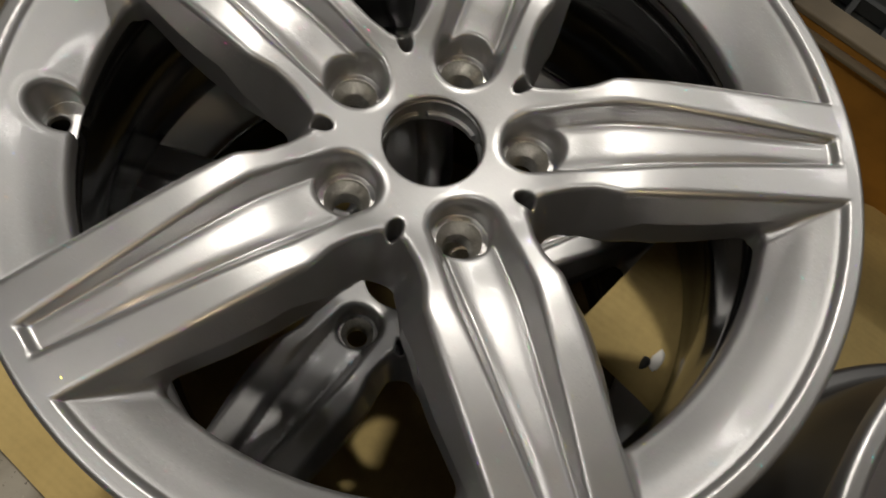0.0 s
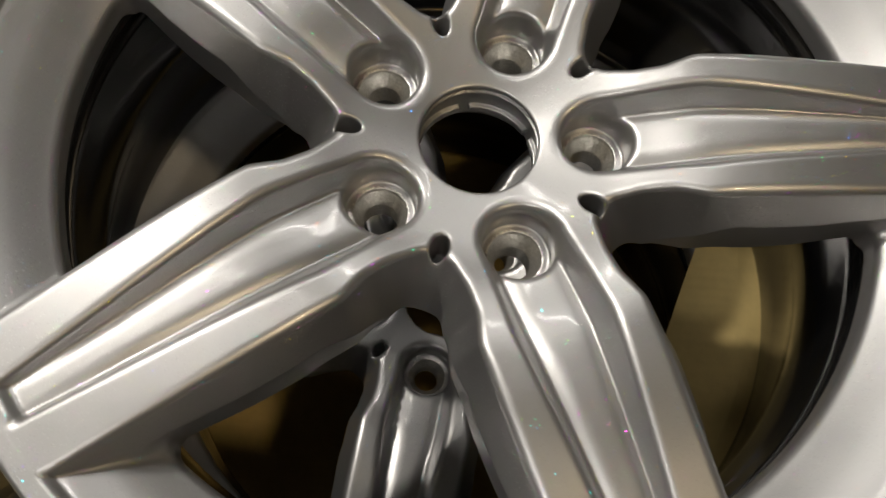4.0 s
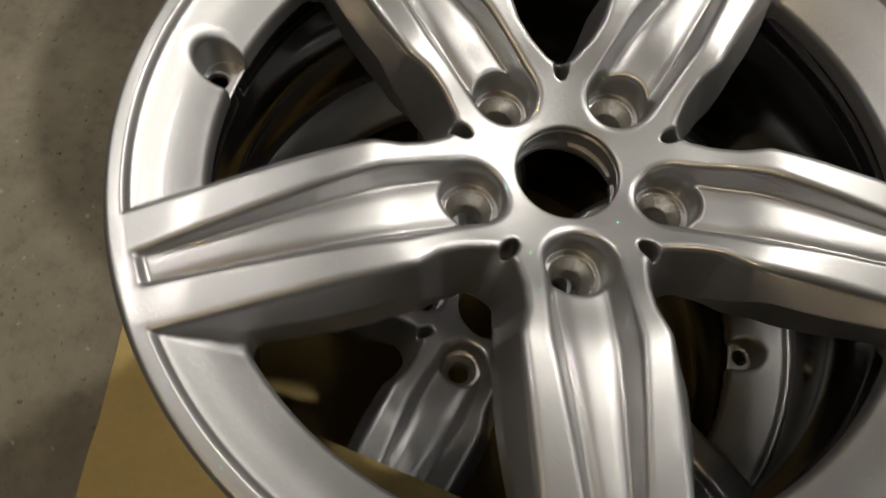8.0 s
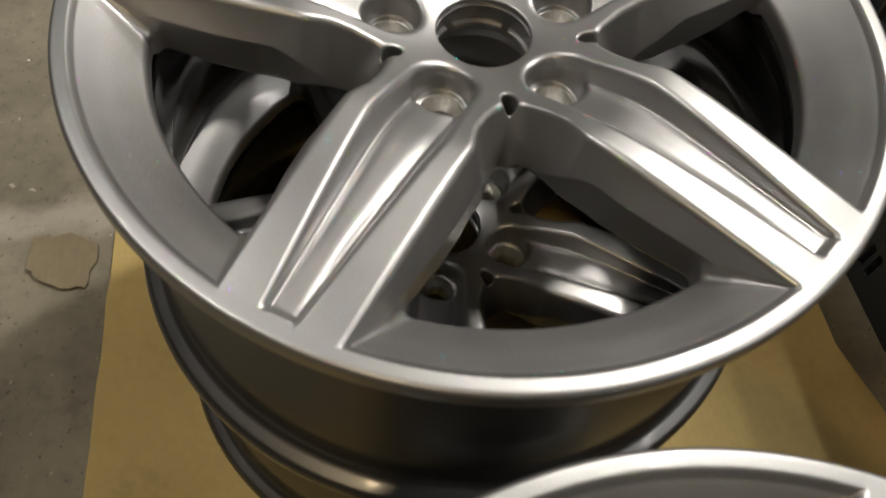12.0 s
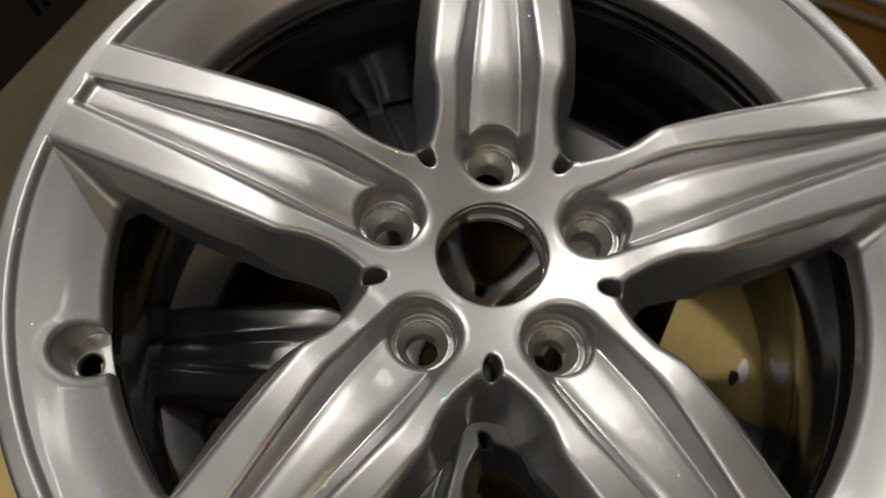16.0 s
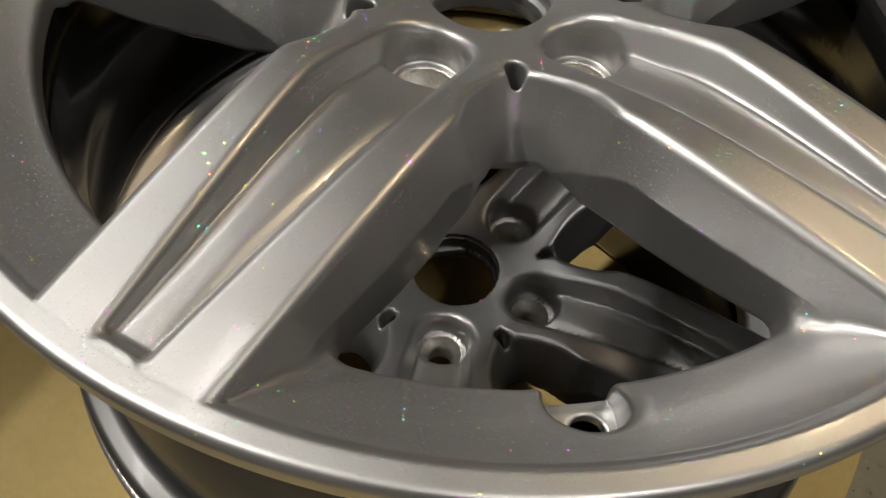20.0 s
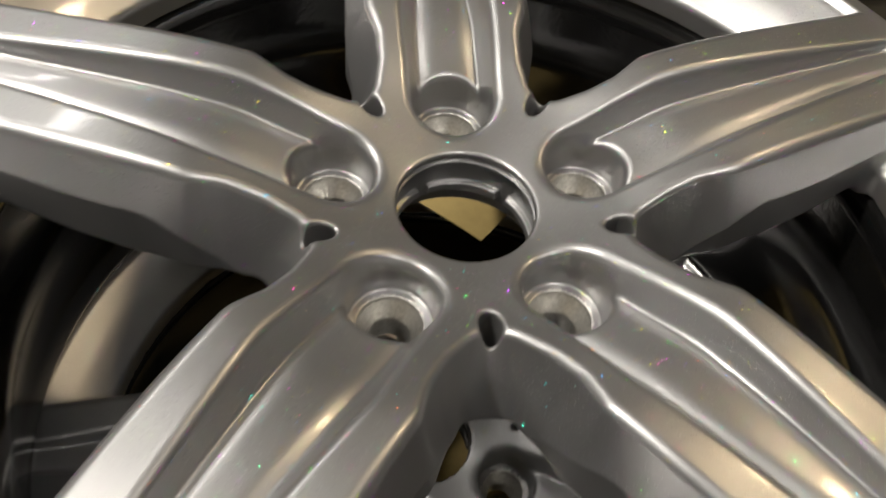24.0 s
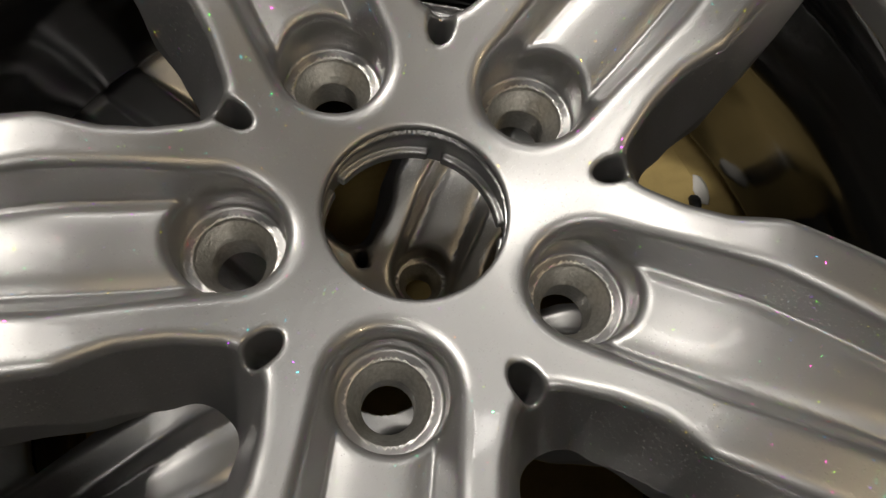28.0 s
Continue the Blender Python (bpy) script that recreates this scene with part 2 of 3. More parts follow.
FACE_Z = smooth_curve([(0, -0.0140), (0.028, -0.0070), (0.045, -0.0027), (0.062, 0.0020), (0.08, 0.0095), (0.105, 0.0172), (0.13, 0.0190), (0.16, 0.0188), (0.2, 0.0172), (0.226, 0.0160), (0.25, 0.0155)], 0, 0.26, 0.018)
DISH_Z = smooth_curve([(0.185, -0.0135), (0.193, -0.0085), (0.200, -0.0030), (0.208, 0.0030), (0.216, 0.0080), (0.2245, 0.0136), (0.25, 0.0160)], 0.15, 0.26, 0.007)
LIP_STEP = smooth_curve([(0.2232, 0.0), (0.2264, 1.0)], 0.15, 0.26, 0.0012)
HALF_W = smooth_curve([(0.03, 0.0505), (0.0485, 0.0356), (0.060, 0.0332), (0.072, 0.0314), (0.085, 0.0318), (0.099, 0.0360), (0.224, 0.0317), (0.25, 0.0308)], 0, 0.26, 0.004)
FLARE = smooth_curve([(0.05, 0.25), (0.075, 0.26), (0.09, 0.29), (0.10, 0.33), (0.11, 0.42), (0.125, 0.52), (0.15, 0.50), (0.185, 0.32), (0.20, 0.24)], 0, 0.26, 0.01)
DEPTH = smooth_curve([(0.05, 0.040), (0.088, 0.044), (0.10, 0.034), (0.122, 0.0195), (0.19, 0.0175), (0.23, 0.016)], 0, 0.26, 0.01)
CH_FLOOR = smooth_curve([(0.04, -0.009), (0.056, -0.008), (0.075, -0.0045), (0.1, 0.0045), (0.13, 0.0085), (0.17, 0.0107), (0.2185, 0.0115), (0.25, 0.0115)], 0, 0.26, 0.022)
CH_RIB = smooth_curve([(0.04, 0.0112), (0.08, 0.0118), (0.1, 0.0113), (0.2215, 0.0042)], 0, 0.26, 0.004)
CH_HALF = smooth_curve([(0.05, 0.0195), (0.07, 0.0200), (0.1, 0.0215), (0.2225, 0.0085)], 0, 0.26, 0.006)
BACK_Z = smooth_curve([(0, -0.046), (0.072, -0.046), (0.083, -0.0315), (0.108, -0.029), (0.15, -0.026), (0.2, -0.022), (0.25, -0.022)], 0, 0.26, 0.006)


def face_field(x, y, z):
    """Negative inside the cast front of the wheel: hub, five spokes, dish and lip."""
    r, phi = np.hypot(x, y), np.arctan2(y, x)
    step = radians(72)
    a = np.abs(np.mod(phi - radians(36) + step / 2, step) - step / 2)
    b = np.mod(phi + step / 2, step) - step / 2
    px, py = r * np.cos(a), r * np.sin(a)
    wx, wy = r * np.cos(b), r * np.sin(b)
    zf = FACE_Z(r)
    drop = np.clip(zf - z, 0, DEPTH(r))

    def side_of(qx, qy):
        k = FLARE(qx)
        return (qy - HALF_W(qx) - k * drop) / np.sqrt(1 + k * k)
    # two spokes meet near the hub, where a turned bowl closes the gap between them below the face
    root = 0.002 + 0.010 * np.clip((0.095 - r) / 0.03, 0, 1)
    side = smin(side_of(px, py), side_of(r * np.cos(step - a), r * np.sin(step - a)), np.clip(root + 0.36 * drop, 0.002, 0.017))
    deep = np.clip(-z, 0, 0.040)
    bowl = (r - 0.0592 - 0.25 * deep - 8.0 * deep ** 2) / 1.2
    # the drill left a shallow flute down the bowl below each small hole
    bowl = bowl + 0.0016 * np.exp(-(wy / 0.0034) ** 2) * np.clip((-0.006 - z) / 0.004, 0, 1) * np.clip((z + 0.032) / 0.006, 0, 1)
    side = smin(side, bowl, np.clip(0.003 + 0.12 * drop, 0.003, 0.006))
    spoke = smax(z - zf, side, 0.0036)
    # the groove along the spoke, with its raised rib
    bend = np.clip((px - PCD_R + 0.004) / 0.008, 0, 1)
    u = (1 - bend) * np.hypot(px - PCD_R, py) + bend * py
    rib, half, floor = CH_RIB(px), CH_HALF(px), CH_FLOOR(px)
    wall = (zf - floor + 0.0014) / np.maximum(half - rib - 0.0022, 0.0012)
    fade = np.clip((0.226 - px) / 0.05, 0.15, 1)
    low = smax(0.0012 * fade * (1 - np.minimum(u / rib, 2) ** 4), -0.0014 * fade, 0.0024)
    low = smax(low, -0.0014 + (u - rib - 0.0020) * wall, 0.0030)
    low = smax(low, -0.0014 + (px - 0.2203) * 2.4, 0.0075)
    steep = np.clip((u - rib) / 0.003, 0, 1) * wall
    spoke = smax(spoke, (z - floor - low) / np.sqrt(1 + steep ** 2), 0.0028)
    # the wheel-bolt seats
    rho = np.hypot(px - PCD_R, py)
    seat = smin((0.0125 - rho) + np.minimum(z + 0.0235, 0) * 0.5, z + 0.0320, 0.0008)
    pocket = np.maximum(smin(0.0165 - rho, z + 0.0222, 0.0012), np.maximum(seat, 0.0084 - rho))
    spoke = smax(spoke, pocket, 0.0034)
    spoke = smax(spoke, BACK_Z(r) - z, 0.004)
    spoke = smax(spoke, (r - 0.2205 - 1.3 * z) / 1.64, 0.002)
    # dish and lip
    step_up = LIP_STEP(r)
    dz = DISH_Z(r) * (1 - step_up) + 0.0160 * step_up
    dish = smax((z - dz) / 1.2, (dz - 0.013) - z, 0.003)
    dish = smax(dish, 0.1912 - r, 0.0028)
    front = smin(spoke, dish, np.clip((0.2245 - r) * 0.36, 0.0002, 0.011))
    valve = np.hypot(x - 0.1990, y + 0.0006)
    boss = smax(smax(valve - 0.0168, smax(z - dz + 0.0012, -0.0246 - z, 0.002), 0.002), 0.1938 - r, 0.002)
    front = smin(front, boss, 0.003)
    front = smax(front, r - LIP_R, 0.0035)
    # the valve scallop and hole, the small hole beside each bolt pair, and the bore
    front = smax(front, np.minimum(0.0127 - valve, z + 0.0196), 0.0030)
    front = smax(front, 0.0060 - np.hypot(x - 0.2030, y - 0.0020), 0.0012)
    front = smax(front, np.minimum(0.0049 - np.hypot((wx - 0.0614 - 0.15 * z) * 0.80, wy * 1.22), z + 0.036), 0.0020)
    # the bore: rounded mouth, a snap groove, a plain wall and five clips with gaps between them
    front = smax(front, 0.0280 - r, 0.0016)
    front = smax(front, np.minimum(0.0298 - r, 0.0014 - np.abs(z + 0.0105)), 0.0006)
    front = smax(front, np.minimum(0.0312 + 0.5 * np.maximum(-0.034 - z, 0) - r, -0.0140 - z), 0.0010)
    turn = np.abs(np.mod(np.degrees(phi) + 8.0, 72) - 36)
    clip = smax(smax(np.abs(z + 0.0285) - 0.0022, 0.0284 - r, 0.0010), smax(r - 0.0335, (turn - 31.5) * 0.0005, 0.0008), 0.0008)
    front = smin(front, clip, 0.0008)
    return front.astype(np.float32)


def surface_net(field, step, lo, hi):
    """A quad mesh on the zero surface of a field, with the field's own normals."""
    ax = [np.arange(a, b + step, step, dtype=np.float32) for a, b in zip(lo, hi)]
    f = np.empty([len(a) for a in ax], np.float32)
    for i in range(0, len(ax[0]), 32):
        f[i:i + 32] = field(*np.meshgrid(ax[0][i:i + 32], ax[1], ax[2], indexing="ij"))
    s = f < 0
    n = [c - 1 for c in f.shape]
    total, count = np.zeros((*n, 3), np.float32), np.zeros(n, np.uint8)
    corner = np.array([(i, j, k) for i in (0, 1) for j in (0, 1) for k in (0, 1)])
    for p in corner:
        for axis in range(3):
            if p[axis]:
                continue
            q = p.copy()
            q[axis] = 1
            fa = f[p[0]:p[0] + n[0], p[1]:p[1] + n[1], p[2]:p[2] + n[2]]
            fb = f[q[0]:q[0] + n[0], q[1]:q[1] + n[1], q[2]:q[2] + n[2]]
            hit = (fa < 0) != (fb < 0)
            w = (fa[hit] / (fa[hit] - fb[hit]))[:, None]
            total[hit] += p + w * (q - p)
            count[hit] += 1
    cell = count > 0
    index = np.full(n, -1, np.int64)
    index[cell] = np.arange(cell.sum())
    where = np.argwhere(cell)
    verts = (where + total[cell] / count[cell][:, None]) * step + np.array(lo, np.float32)
    quads = []
    for axis in range(3):
        b, c = (axis + 1) % 3, (axis + 2) % 3
        sl_a, sl_b = [slice(1, -1)] * 3, [slice(1, -1)] * 3
        sl_a[axis], sl_b[axis] = slice(0, -1), slice(1, None)
        cross = s[tuple(sl_a)] != s[tuple(sl_b)]
        at = np.argwhere(cross)
        at[:, b] += 1
        at[:, c] += 1
        out = s[tuple(sl_a)][cross]

        def cell_at(db, dc):
            q = at.copy()
            q[:, b] -= db
            q[:, c] -= dc
            return index[q[:, 0], q[:, 1], q[:, 2]]
        four = np.stack([cell_at(1, 1), cell_at(0, 1), cell_at(0, 0), cell_at(1, 0)], 1)
        four[~out] = four[~out][:, ::-1]
        quads.append(four)
    quads = np.concatenate(quads)

    def slope(v):
        e = step * 0.5
        g = np.empty_like(v)
        for i in range(3):
            d = np.zeros(3, np.float32)
            d[i] = e
            g[:, i] = (field(*(v + d).T) - field(*(v - d).T)) / (2 * e)
        return g
    for _ in range(2):
        g = slope(verts)
        move = field(*verts.T)[:, None] * g / np.maximum((g * g).sum(1, keepdims=True), 0.2)
        verts = verts - np.clip(move, -0.5 * step, 0.5 * step)
    g = slope(verts)
    return verts, quads, g / np.maximum(np.linalg.norm(g, axis=1, keepdims=True), 1e-6)


def net_mesh(name, verts, quads, normals, pick, mat):
    """A mesh of the picked quads, keeping the normals of the whole."""
    q = quads[pick]
    used, back = np.unique(q, return_inverse=True)
    me = bpy.data.meshes.new(name)
    me.from_pydata((verts[used] + np.array((0, 0, ZD))).tolist(), [], back.reshape(q.shape).tolist())
    me.materials.append(mat)
    me.shade_smooth()
    me.normals_split_custom_set_from_vertices(normals[used].tolist())
    return me


def lathe(profile, segments, tyre_side=()):
    bm = bmesh.new()
    rings = []
    for i in range(segments):
        a = 2 * math.pi * i / segments
        rings.append([bm.verts.new((r * math.cos(a), r * math.sin(a), z)) for r, z in profile])
    for i in range(segments):
        one, two = rings[i], rings[(i + 1) % segments]
        for j in range(len(profile)):
            k = (j + 1) % len(profile)
            bm.faces.new((one[j], two[j], two[k], one[k])).material_index = 1 if j in tyre_side else 0
    bmesh.ops.recalc_face_normals(bm, faces=bm.faces)
    return bm


BARREL = [(0.2325, 0.006), (0.2320, 0.001), (0.2270, -0.003), (0.2225, -0.007), (0.2190, -0.0115), (0.2180, -0.020), (0.2190, -0.030), (0.2175, -0.036),
          (0.2060, -0.045), (0.1990, -0.054), (0.1975, -0.075), (0.2000, -0.090), (0.2110, -0.118), (0.2160, -0.140), (0.2190, -0.152), (0.2178, -0.160),
          (0.2185, -0.176), (0.2200, -0.182), (0.2255, -0.1855), (0.2310, -0.1865), (0.2345, -0.189), (0.2357, -0.193), (0.2352, -0.197), (0.2330, -0.1990),
          (0.2285, -0.1992), (0.2245, -0.1965), (0.2200, -0.1905), (0.2150, -0.187), (0.2125, -0.180), (0.2115, -0.160), (0.2090, -0.140), (0.2040, -0.118),
          (0.1935, -0.090), (0.1915, -0.075), (0.1925, -0.056), (0.1937, -0.042), (0.1937, -0.0205), (0.2120, -0.0205), (0.2150, -0.0180), (0.2145, -0.014), (0.2200, -0.003), (0.2290, 0.004)]


def wheel_meshes(step, segments):
    v, q, n = surface_net(face_field, step, (-0.24, -0.24, -0.054), (0.24, 0.24, 0.024))
    c = v[q].mean(1)
    r, a = np.hypot(c[:, 0], c[:, 1]), np.mod(np.degrees(np.arctan2(c[:, 1], c[:, 0])), 360)
    meshes = [("hub", net_mesh("hub", v, q, n, r < 0.040, SILVER)), ("rim_face", net_mesh("rim_face", v, q, n, r >= 0.196, SILVER))]
    for k in range(5):
        t = radians(72 * k + 36)
        seat = (np.hypot(c[:, 0] - PCD_R * math.cos(t), c[:, 1] - PCD_R * math.sin(t)) < 0.0134) & (c[:, 2] < -0.0215)
        mine = (r >= 0.040) & (r < 0.196) & (a >= 72 * k) & (a < 72 * k + 72)
        meshes.append(("spoke", net_mesh("spoke", v, q, n, mine & ~seat, SILVER)))
        meshes.append(("bolt_seat", net_mesh("bolt_seat", v, q, n, mine & seat, MACHINED)))
    bm = lathe([(r_, z_ + ZD) for r_, z_ in BARREL], segments, range(24))
    # the valve bore opens through the barrel
    bore = []
    for f in bm.faces:
        m = f.calc_center_median()
        if abs(math.degrees(math.atan2(m.y, m.x)) - 0.7) < 2.1 and 0.193 < math.hypot(m.x, m.y) < 0.2090 and -0.056 < m.z - ZD < -0.015 and math.hypot(m.x, m.y) > 0.198:
            bore.append(f)
    bmesh.ops.delete(bm, geom=bore, context="FACES")
    me = bpy.data.meshes.new("barrel")
    bm.to_mesh(me)
    bm.free()
    me.materials.append(BARREL_COAT)
    me.materials.append(BARREL_SIDE)
    me.shade_smooth()
    meshes.append(("barrel", me))
    return meshes


def alloy_wheel(meshes, m, label):
    top = tagged(empty("alloy_wheel", m), label, "wheel", "set of alloy wheels")
    for name, me in meshes:
        ob = new(name, me)
        ob.parent = top
    return top


FINE, COARSE = wheel_meshes(0.00112, 192), wheel_meshes(0.0026, 120)
CARD_T = 0.004
alloy_wheel(FINE, pose(0.0, 0.2476, CARD_T + WHEEL_H, 0, 0, 126.32), "freshly painted silver five-spoke alloy wheel lying on another wheel")
alloy_wheel(FINE, pose(0.0004, -0.2480, CARD_T + WHEEL_H, 0, 0, 165.47), "silver five-spoke alloy wheel lying face up on a stacked wheel")
alloy_wheel(COARSE, pose(-0.0022, 0.2518, CARD_T, 0, 0, 218.6), "silver five-spoke alloy wheel lying face up on cardboard")
alloy_wheel(COARSE, pose(-0.0084, -0.2468, CARD_T, 0, 0, -8.3), "silver five-spoke alloy wheel at the bottom of a stack on cardboard")

# ---- cardboard, scraps and litter ----
def sheet(name, outline, z, thick, mat, label, curl=0.0):
    """A flat sheet cut to an outline, with worn, slightly wavy edges."""
    rnd = random.Random(len(outline) + int(abs(outline[0][0]) * 1000))
    pts = []
    for i, a in enumerate(outline):
        b = outline[(i + 1) % len(outline)]
        n = max(1, int(math.dist(a, b) / 0.03))
        for k in range(n):
            f = k / n
            j = 0.0012 if k else 0.0
            pts.append((a[0] + (b[0] - a[0]) * f + rnd.uniform(-j, j), a[1] + (b[1] - a[1]) * f + rnd.uniform(-j, j)))
    bm = bmesh.new()
    low = [bm.verts.new((x, y, z)) for x, y in pts]
    high = [bm.verts.new((x, y, z + thick)) for x, y in pts]
    bm.faces.new(high)
    bm.faces.new(low[::-1])
    for i in range(len(pts)):
        j = (i + 1) % len(pts)
        bm.faces.new((low[i], low[j], high[j], high[i]))
    return tagged(part(name, bm, mat), label, "cardboard")


sheet("cardboard_sheet", [(-0.372, -0.530), (-0.252, -0.541), (0.10, -0.560), (0.452, -0.560), (0.500, -0.115), (0.462, 0.03), (0.428, 0.17), (0.436, 0.42), (0.466, 0.62), (-0.215, 0.636), (-0.302, 0.62), (-0.340, 0.05)], 0.0012, 0.0028, CARD,
      "flattened brown cardboard sheet with dark oil stains under the wheels")
sheet("cardboard_offcut", [(-0.26, 0.60), (0.46, 0.58), (0.47, 0.86), (0.08, 0.885), (-0.10, 0.925), (-0.27, 0.95)], -0.002, 0.003, CARD_DULL,
      "dull grey-brown cardboard offcut lying beside the main sheet")


def separator(centre, first, last, inner, z, label):
    """A thin card sheet clamped between two stacked rims: it fills a sector from its cut edges out to the lip."""
    bm = bmesh.new()
    rows = []
    turns, rings, thick = 30, 10, 0.0009
    for i in range(turns + 1):
        a = radians(first + (last - first) * i / turns)
        near = min(inner(a), 0.230)
        row = []
        for j in range(rings + 1):
            r = near + (0.2315 - near) * j / rings
            rise = min(max((0.223 - r) / 0.02, 0.0), 1.0)
            sag = 0.0012 * math.sin(9 * a) * rise
            row.append(bm.verts.new((centre[0] + r * math.cos(a), centre[1] + r * math.sin(a), z + 0.0036 * rise * rise * (3 - 2 * rise) + sag)))
        rows.append(row)
    faces = [bm.faces.new((rows[i][j], rows[i][j + 1], rows[i + 1][j + 1], rows[i + 1][j])) for i in range(turns) for j in range(rings)]
    bmesh.ops.recalc_face_normals(bm, faces=faces)
    bmesh.ops.solidify(bm, geom=bm.faces[:], thickness=-thick)
    return tagged(part("cardboard_separator", bm, CARD_PLAIN, smooth=False), label, "cardboard", "separators")


def cut(px, py, dx, dy):
    """Distance from the wheel's axis, along an angle, to a straight edge through a point."""
    def far(a):
        c = math.cos(a) * dy - math.sin(a) * dx
        f = (px * dy - py * dx) / c if abs(c) > 1e-6 else 9.0
        return f if f > 0 else 9.0
    return far


EDGE_A, EDGE_B, EDGE_S = cut(0.035, -0.129, 0.993, -0.117), cut(0.035, -0.129, 0.117, 0.993), cut(0.067, -0.187, -0.939, 0.345)
CORNER = math.atan2(-0.129, 0.035)
separator((0.0, 0.2476), -84.0, -37.5, lambda a: EDGE_B(a) if a < CORNER else EDGE_A(a), CARD_T + 0.21535, "brown cardboard separator lying between two stacked wheels")
separator((0.0, -0.2480), -147.0, -67.0, EDGE_S, CARD_T + 0.21535, "brown cardboard strip clamped between the stacked wheel rims")


def scrap():
    bm = bmesh.new()
    pts = [(-0.405, 0.367), (-0.395, 0.402), (-0.360, 0.405), (-0.331, 0.391), (-0.338, 0.360), (-0.345, 0.338), (-0.375, 0.345)]
    top = [bm.verts.new((x, y, 0.0035 + 0.012 * max(0, (0.385 + x) * -8 + 0.2 + (y - 0.37) * 3) * 0.4)) for x, y in pts]
    face = bm.faces.new(top)
    bmesh.ops.triangulate(bm, faces=[face])
    bmesh.ops.subdivide_edges(bm, edges=bm.edges, cuts=3, use_grid_fill=True)
    for v in bm.verts:
        v.co += Vector((0.005 * noise.noise(v.co * 70), 0.005 * noise.noise(v.co * 70 + Vector((7, 0, 0))), 0.0035 * abs(noise.noise(v.co * 45))))
        v.co.z = max(v.co.z, 0.0005)
    bmesh.ops.recalc_face_normals(bm, faces=bm.faces)
    bmesh.ops.solidify(bm, geom=bm.faces[:], thickness=-0.0018)
    return tagged(part("cardboard_scrap", bm, CARD_DULL), "torn scrap of brown cardboard lying on the concrete", "cardboard")


scrap()


def litter(name, place, size, mat, label, category, flat=0.5, seed=1):
    """A small broken crumb with an uneven outline."""
    bm = bmesh.new()
    bmesh.ops.create_icosphere(bm, subdivisions=2, radius=1.0)
    for v in bm.verts:
        k = 1 + 0.35 * noise.noise(v.co * 1.3 + Vector((seed * 3.1, seed * 1.7, 0)))
        v.co = Vector((v.co.x * size[0] * k, v.co.y * size[1] * k, v.co.z * size[2] * k))
    low = min(v.co.z for v in bm.verts)
    for v in bm.verts:
        v.co += Vector((place[0], place[1], place[2] - low - 0.0003))
    return tagged(part(name, bm, mat, smooth=True), label, category)


# a flat white piece with a black lump beside it on the separator
litter("white_bit", (0.061, 0.053, CARD_T + 0.2200), (0.010, 0.0045, 0.0012), WHITE, "small flat white piece on the cardboard separator", "scrap", seed=4)
litter("black_bit", (0.052, 0.060, CARD_T + 0.2200), (0.006, 0.0035, 0.003), BLACK, "small black lump on the cardboard separator", "crumb", seed=9)
litter("paint_chip", (-0.318, -0.452, 0.004), (0.008, 0.005, 0.001), WHITE, "small white paint chip lying on the cardboard", "chip")
rnd = random.Random(5)
for i in range(26):
    x, y = rnd.uniform(-0.75, -0.40), rnd.uniform(-0.75, 0.75)
    s = rnd.uniform(0.0015, 0.0042)
    litter("pebble", (x, y, 0.0), (s, s * rnd.uniform(0.6, 1.0), s * 0.6), WHITE if i % 3 == 0 else STONE, "small crumb of grit on the concrete floor", "grit", seed=i)


def rubber_scrap(place, major, minor):
    """A torn, twisted bit of black rubber: a bent strip that lifts off the floor."""
    bm = bmesh.new()
    n, k = 26, 8
    rows = []
    for i in range(n):
        f = i / (n - 1)
        a = math.radians(20 + 265 * f)
        far = major * (1 + 0.45 * math.sin(2 * a + 0.6) + 0.2 * math.sin(5 * a))
        thick = minor * (0.35 + 0.9 * math.sin(math.pi * min(max(f, 0.05), 0.95))) * (1 + 0.25 * math.sin(9 * a))
        lift = thick + 0.004 * max(0.0, math.sin(1.5 * a - 0.4))
        rows.append([bm.verts.new((place[0] + (far + thick * math.cos(b)) * math.cos(a), place[1] + (far + thick * math.cos(b)) * math.sin(a), place[2] + lift + thick * math.sin(b) - 0.0002))
                     for b in (2 * math.pi * j / k for j in range(k))])
    for i in range(n - 1):
        for j in range(k):
            bm.faces.new((rows[i][j], rows[i + 1][j], rows[i + 1][(j + 1) % k], rows[i][(j + 1) % k]))
    bm.faces.new(rows[0])
    bm.faces.new(rows[-1][::-1])
    bmesh.ops.recalc_face_normals(bm, faces=bm.faces)
    return tagged(part("rubber_scrap", bm, BLACK, smooth=True), "small twisted scrap of black rubber on the concrete floor", "scrap")


rubber_scrap((-0.388, 0.103, 0.0), 0.0075, 0.0026)


# ---- crates ----
def panel(length, height, thick, holes):
    """An upright panel along x with openings; holes are (x0, z0, x1, z1)."""
    xs = sorted({0.0, length, *[h[0] for h in holes], *[h[2] for h in holes]})
    zs = sorted({0.0, height, *[h[1] for h in holes], *[h[3] for h in holes]})
    bm = bmesh.new()
    grid = [[bm.verts.new((x, 0, z)) for z in zs] for x in xs]
    for i in range(len(xs) - 1):
        for j in range(len(zs) - 1):
            cx, cz = (xs[i] + xs[i + 1]) / 2, (zs[j] + zs[j + 1]) / 2
            if not any(a < cx < c and b < cz < d for a, b, c, d in holes):
                bm.faces.new((grid[i][j], grid[i + 1][j], grid[i + 1][j + 1], grid[i][j + 1]))
    bmesh.ops.delete(bm, geom=[v for v in bm.verts if not v.link_faces], context="VERTS")
    bmesh.ops.solidify(bm, geom=bm.faces[:], thickness=-thick)
    return bm


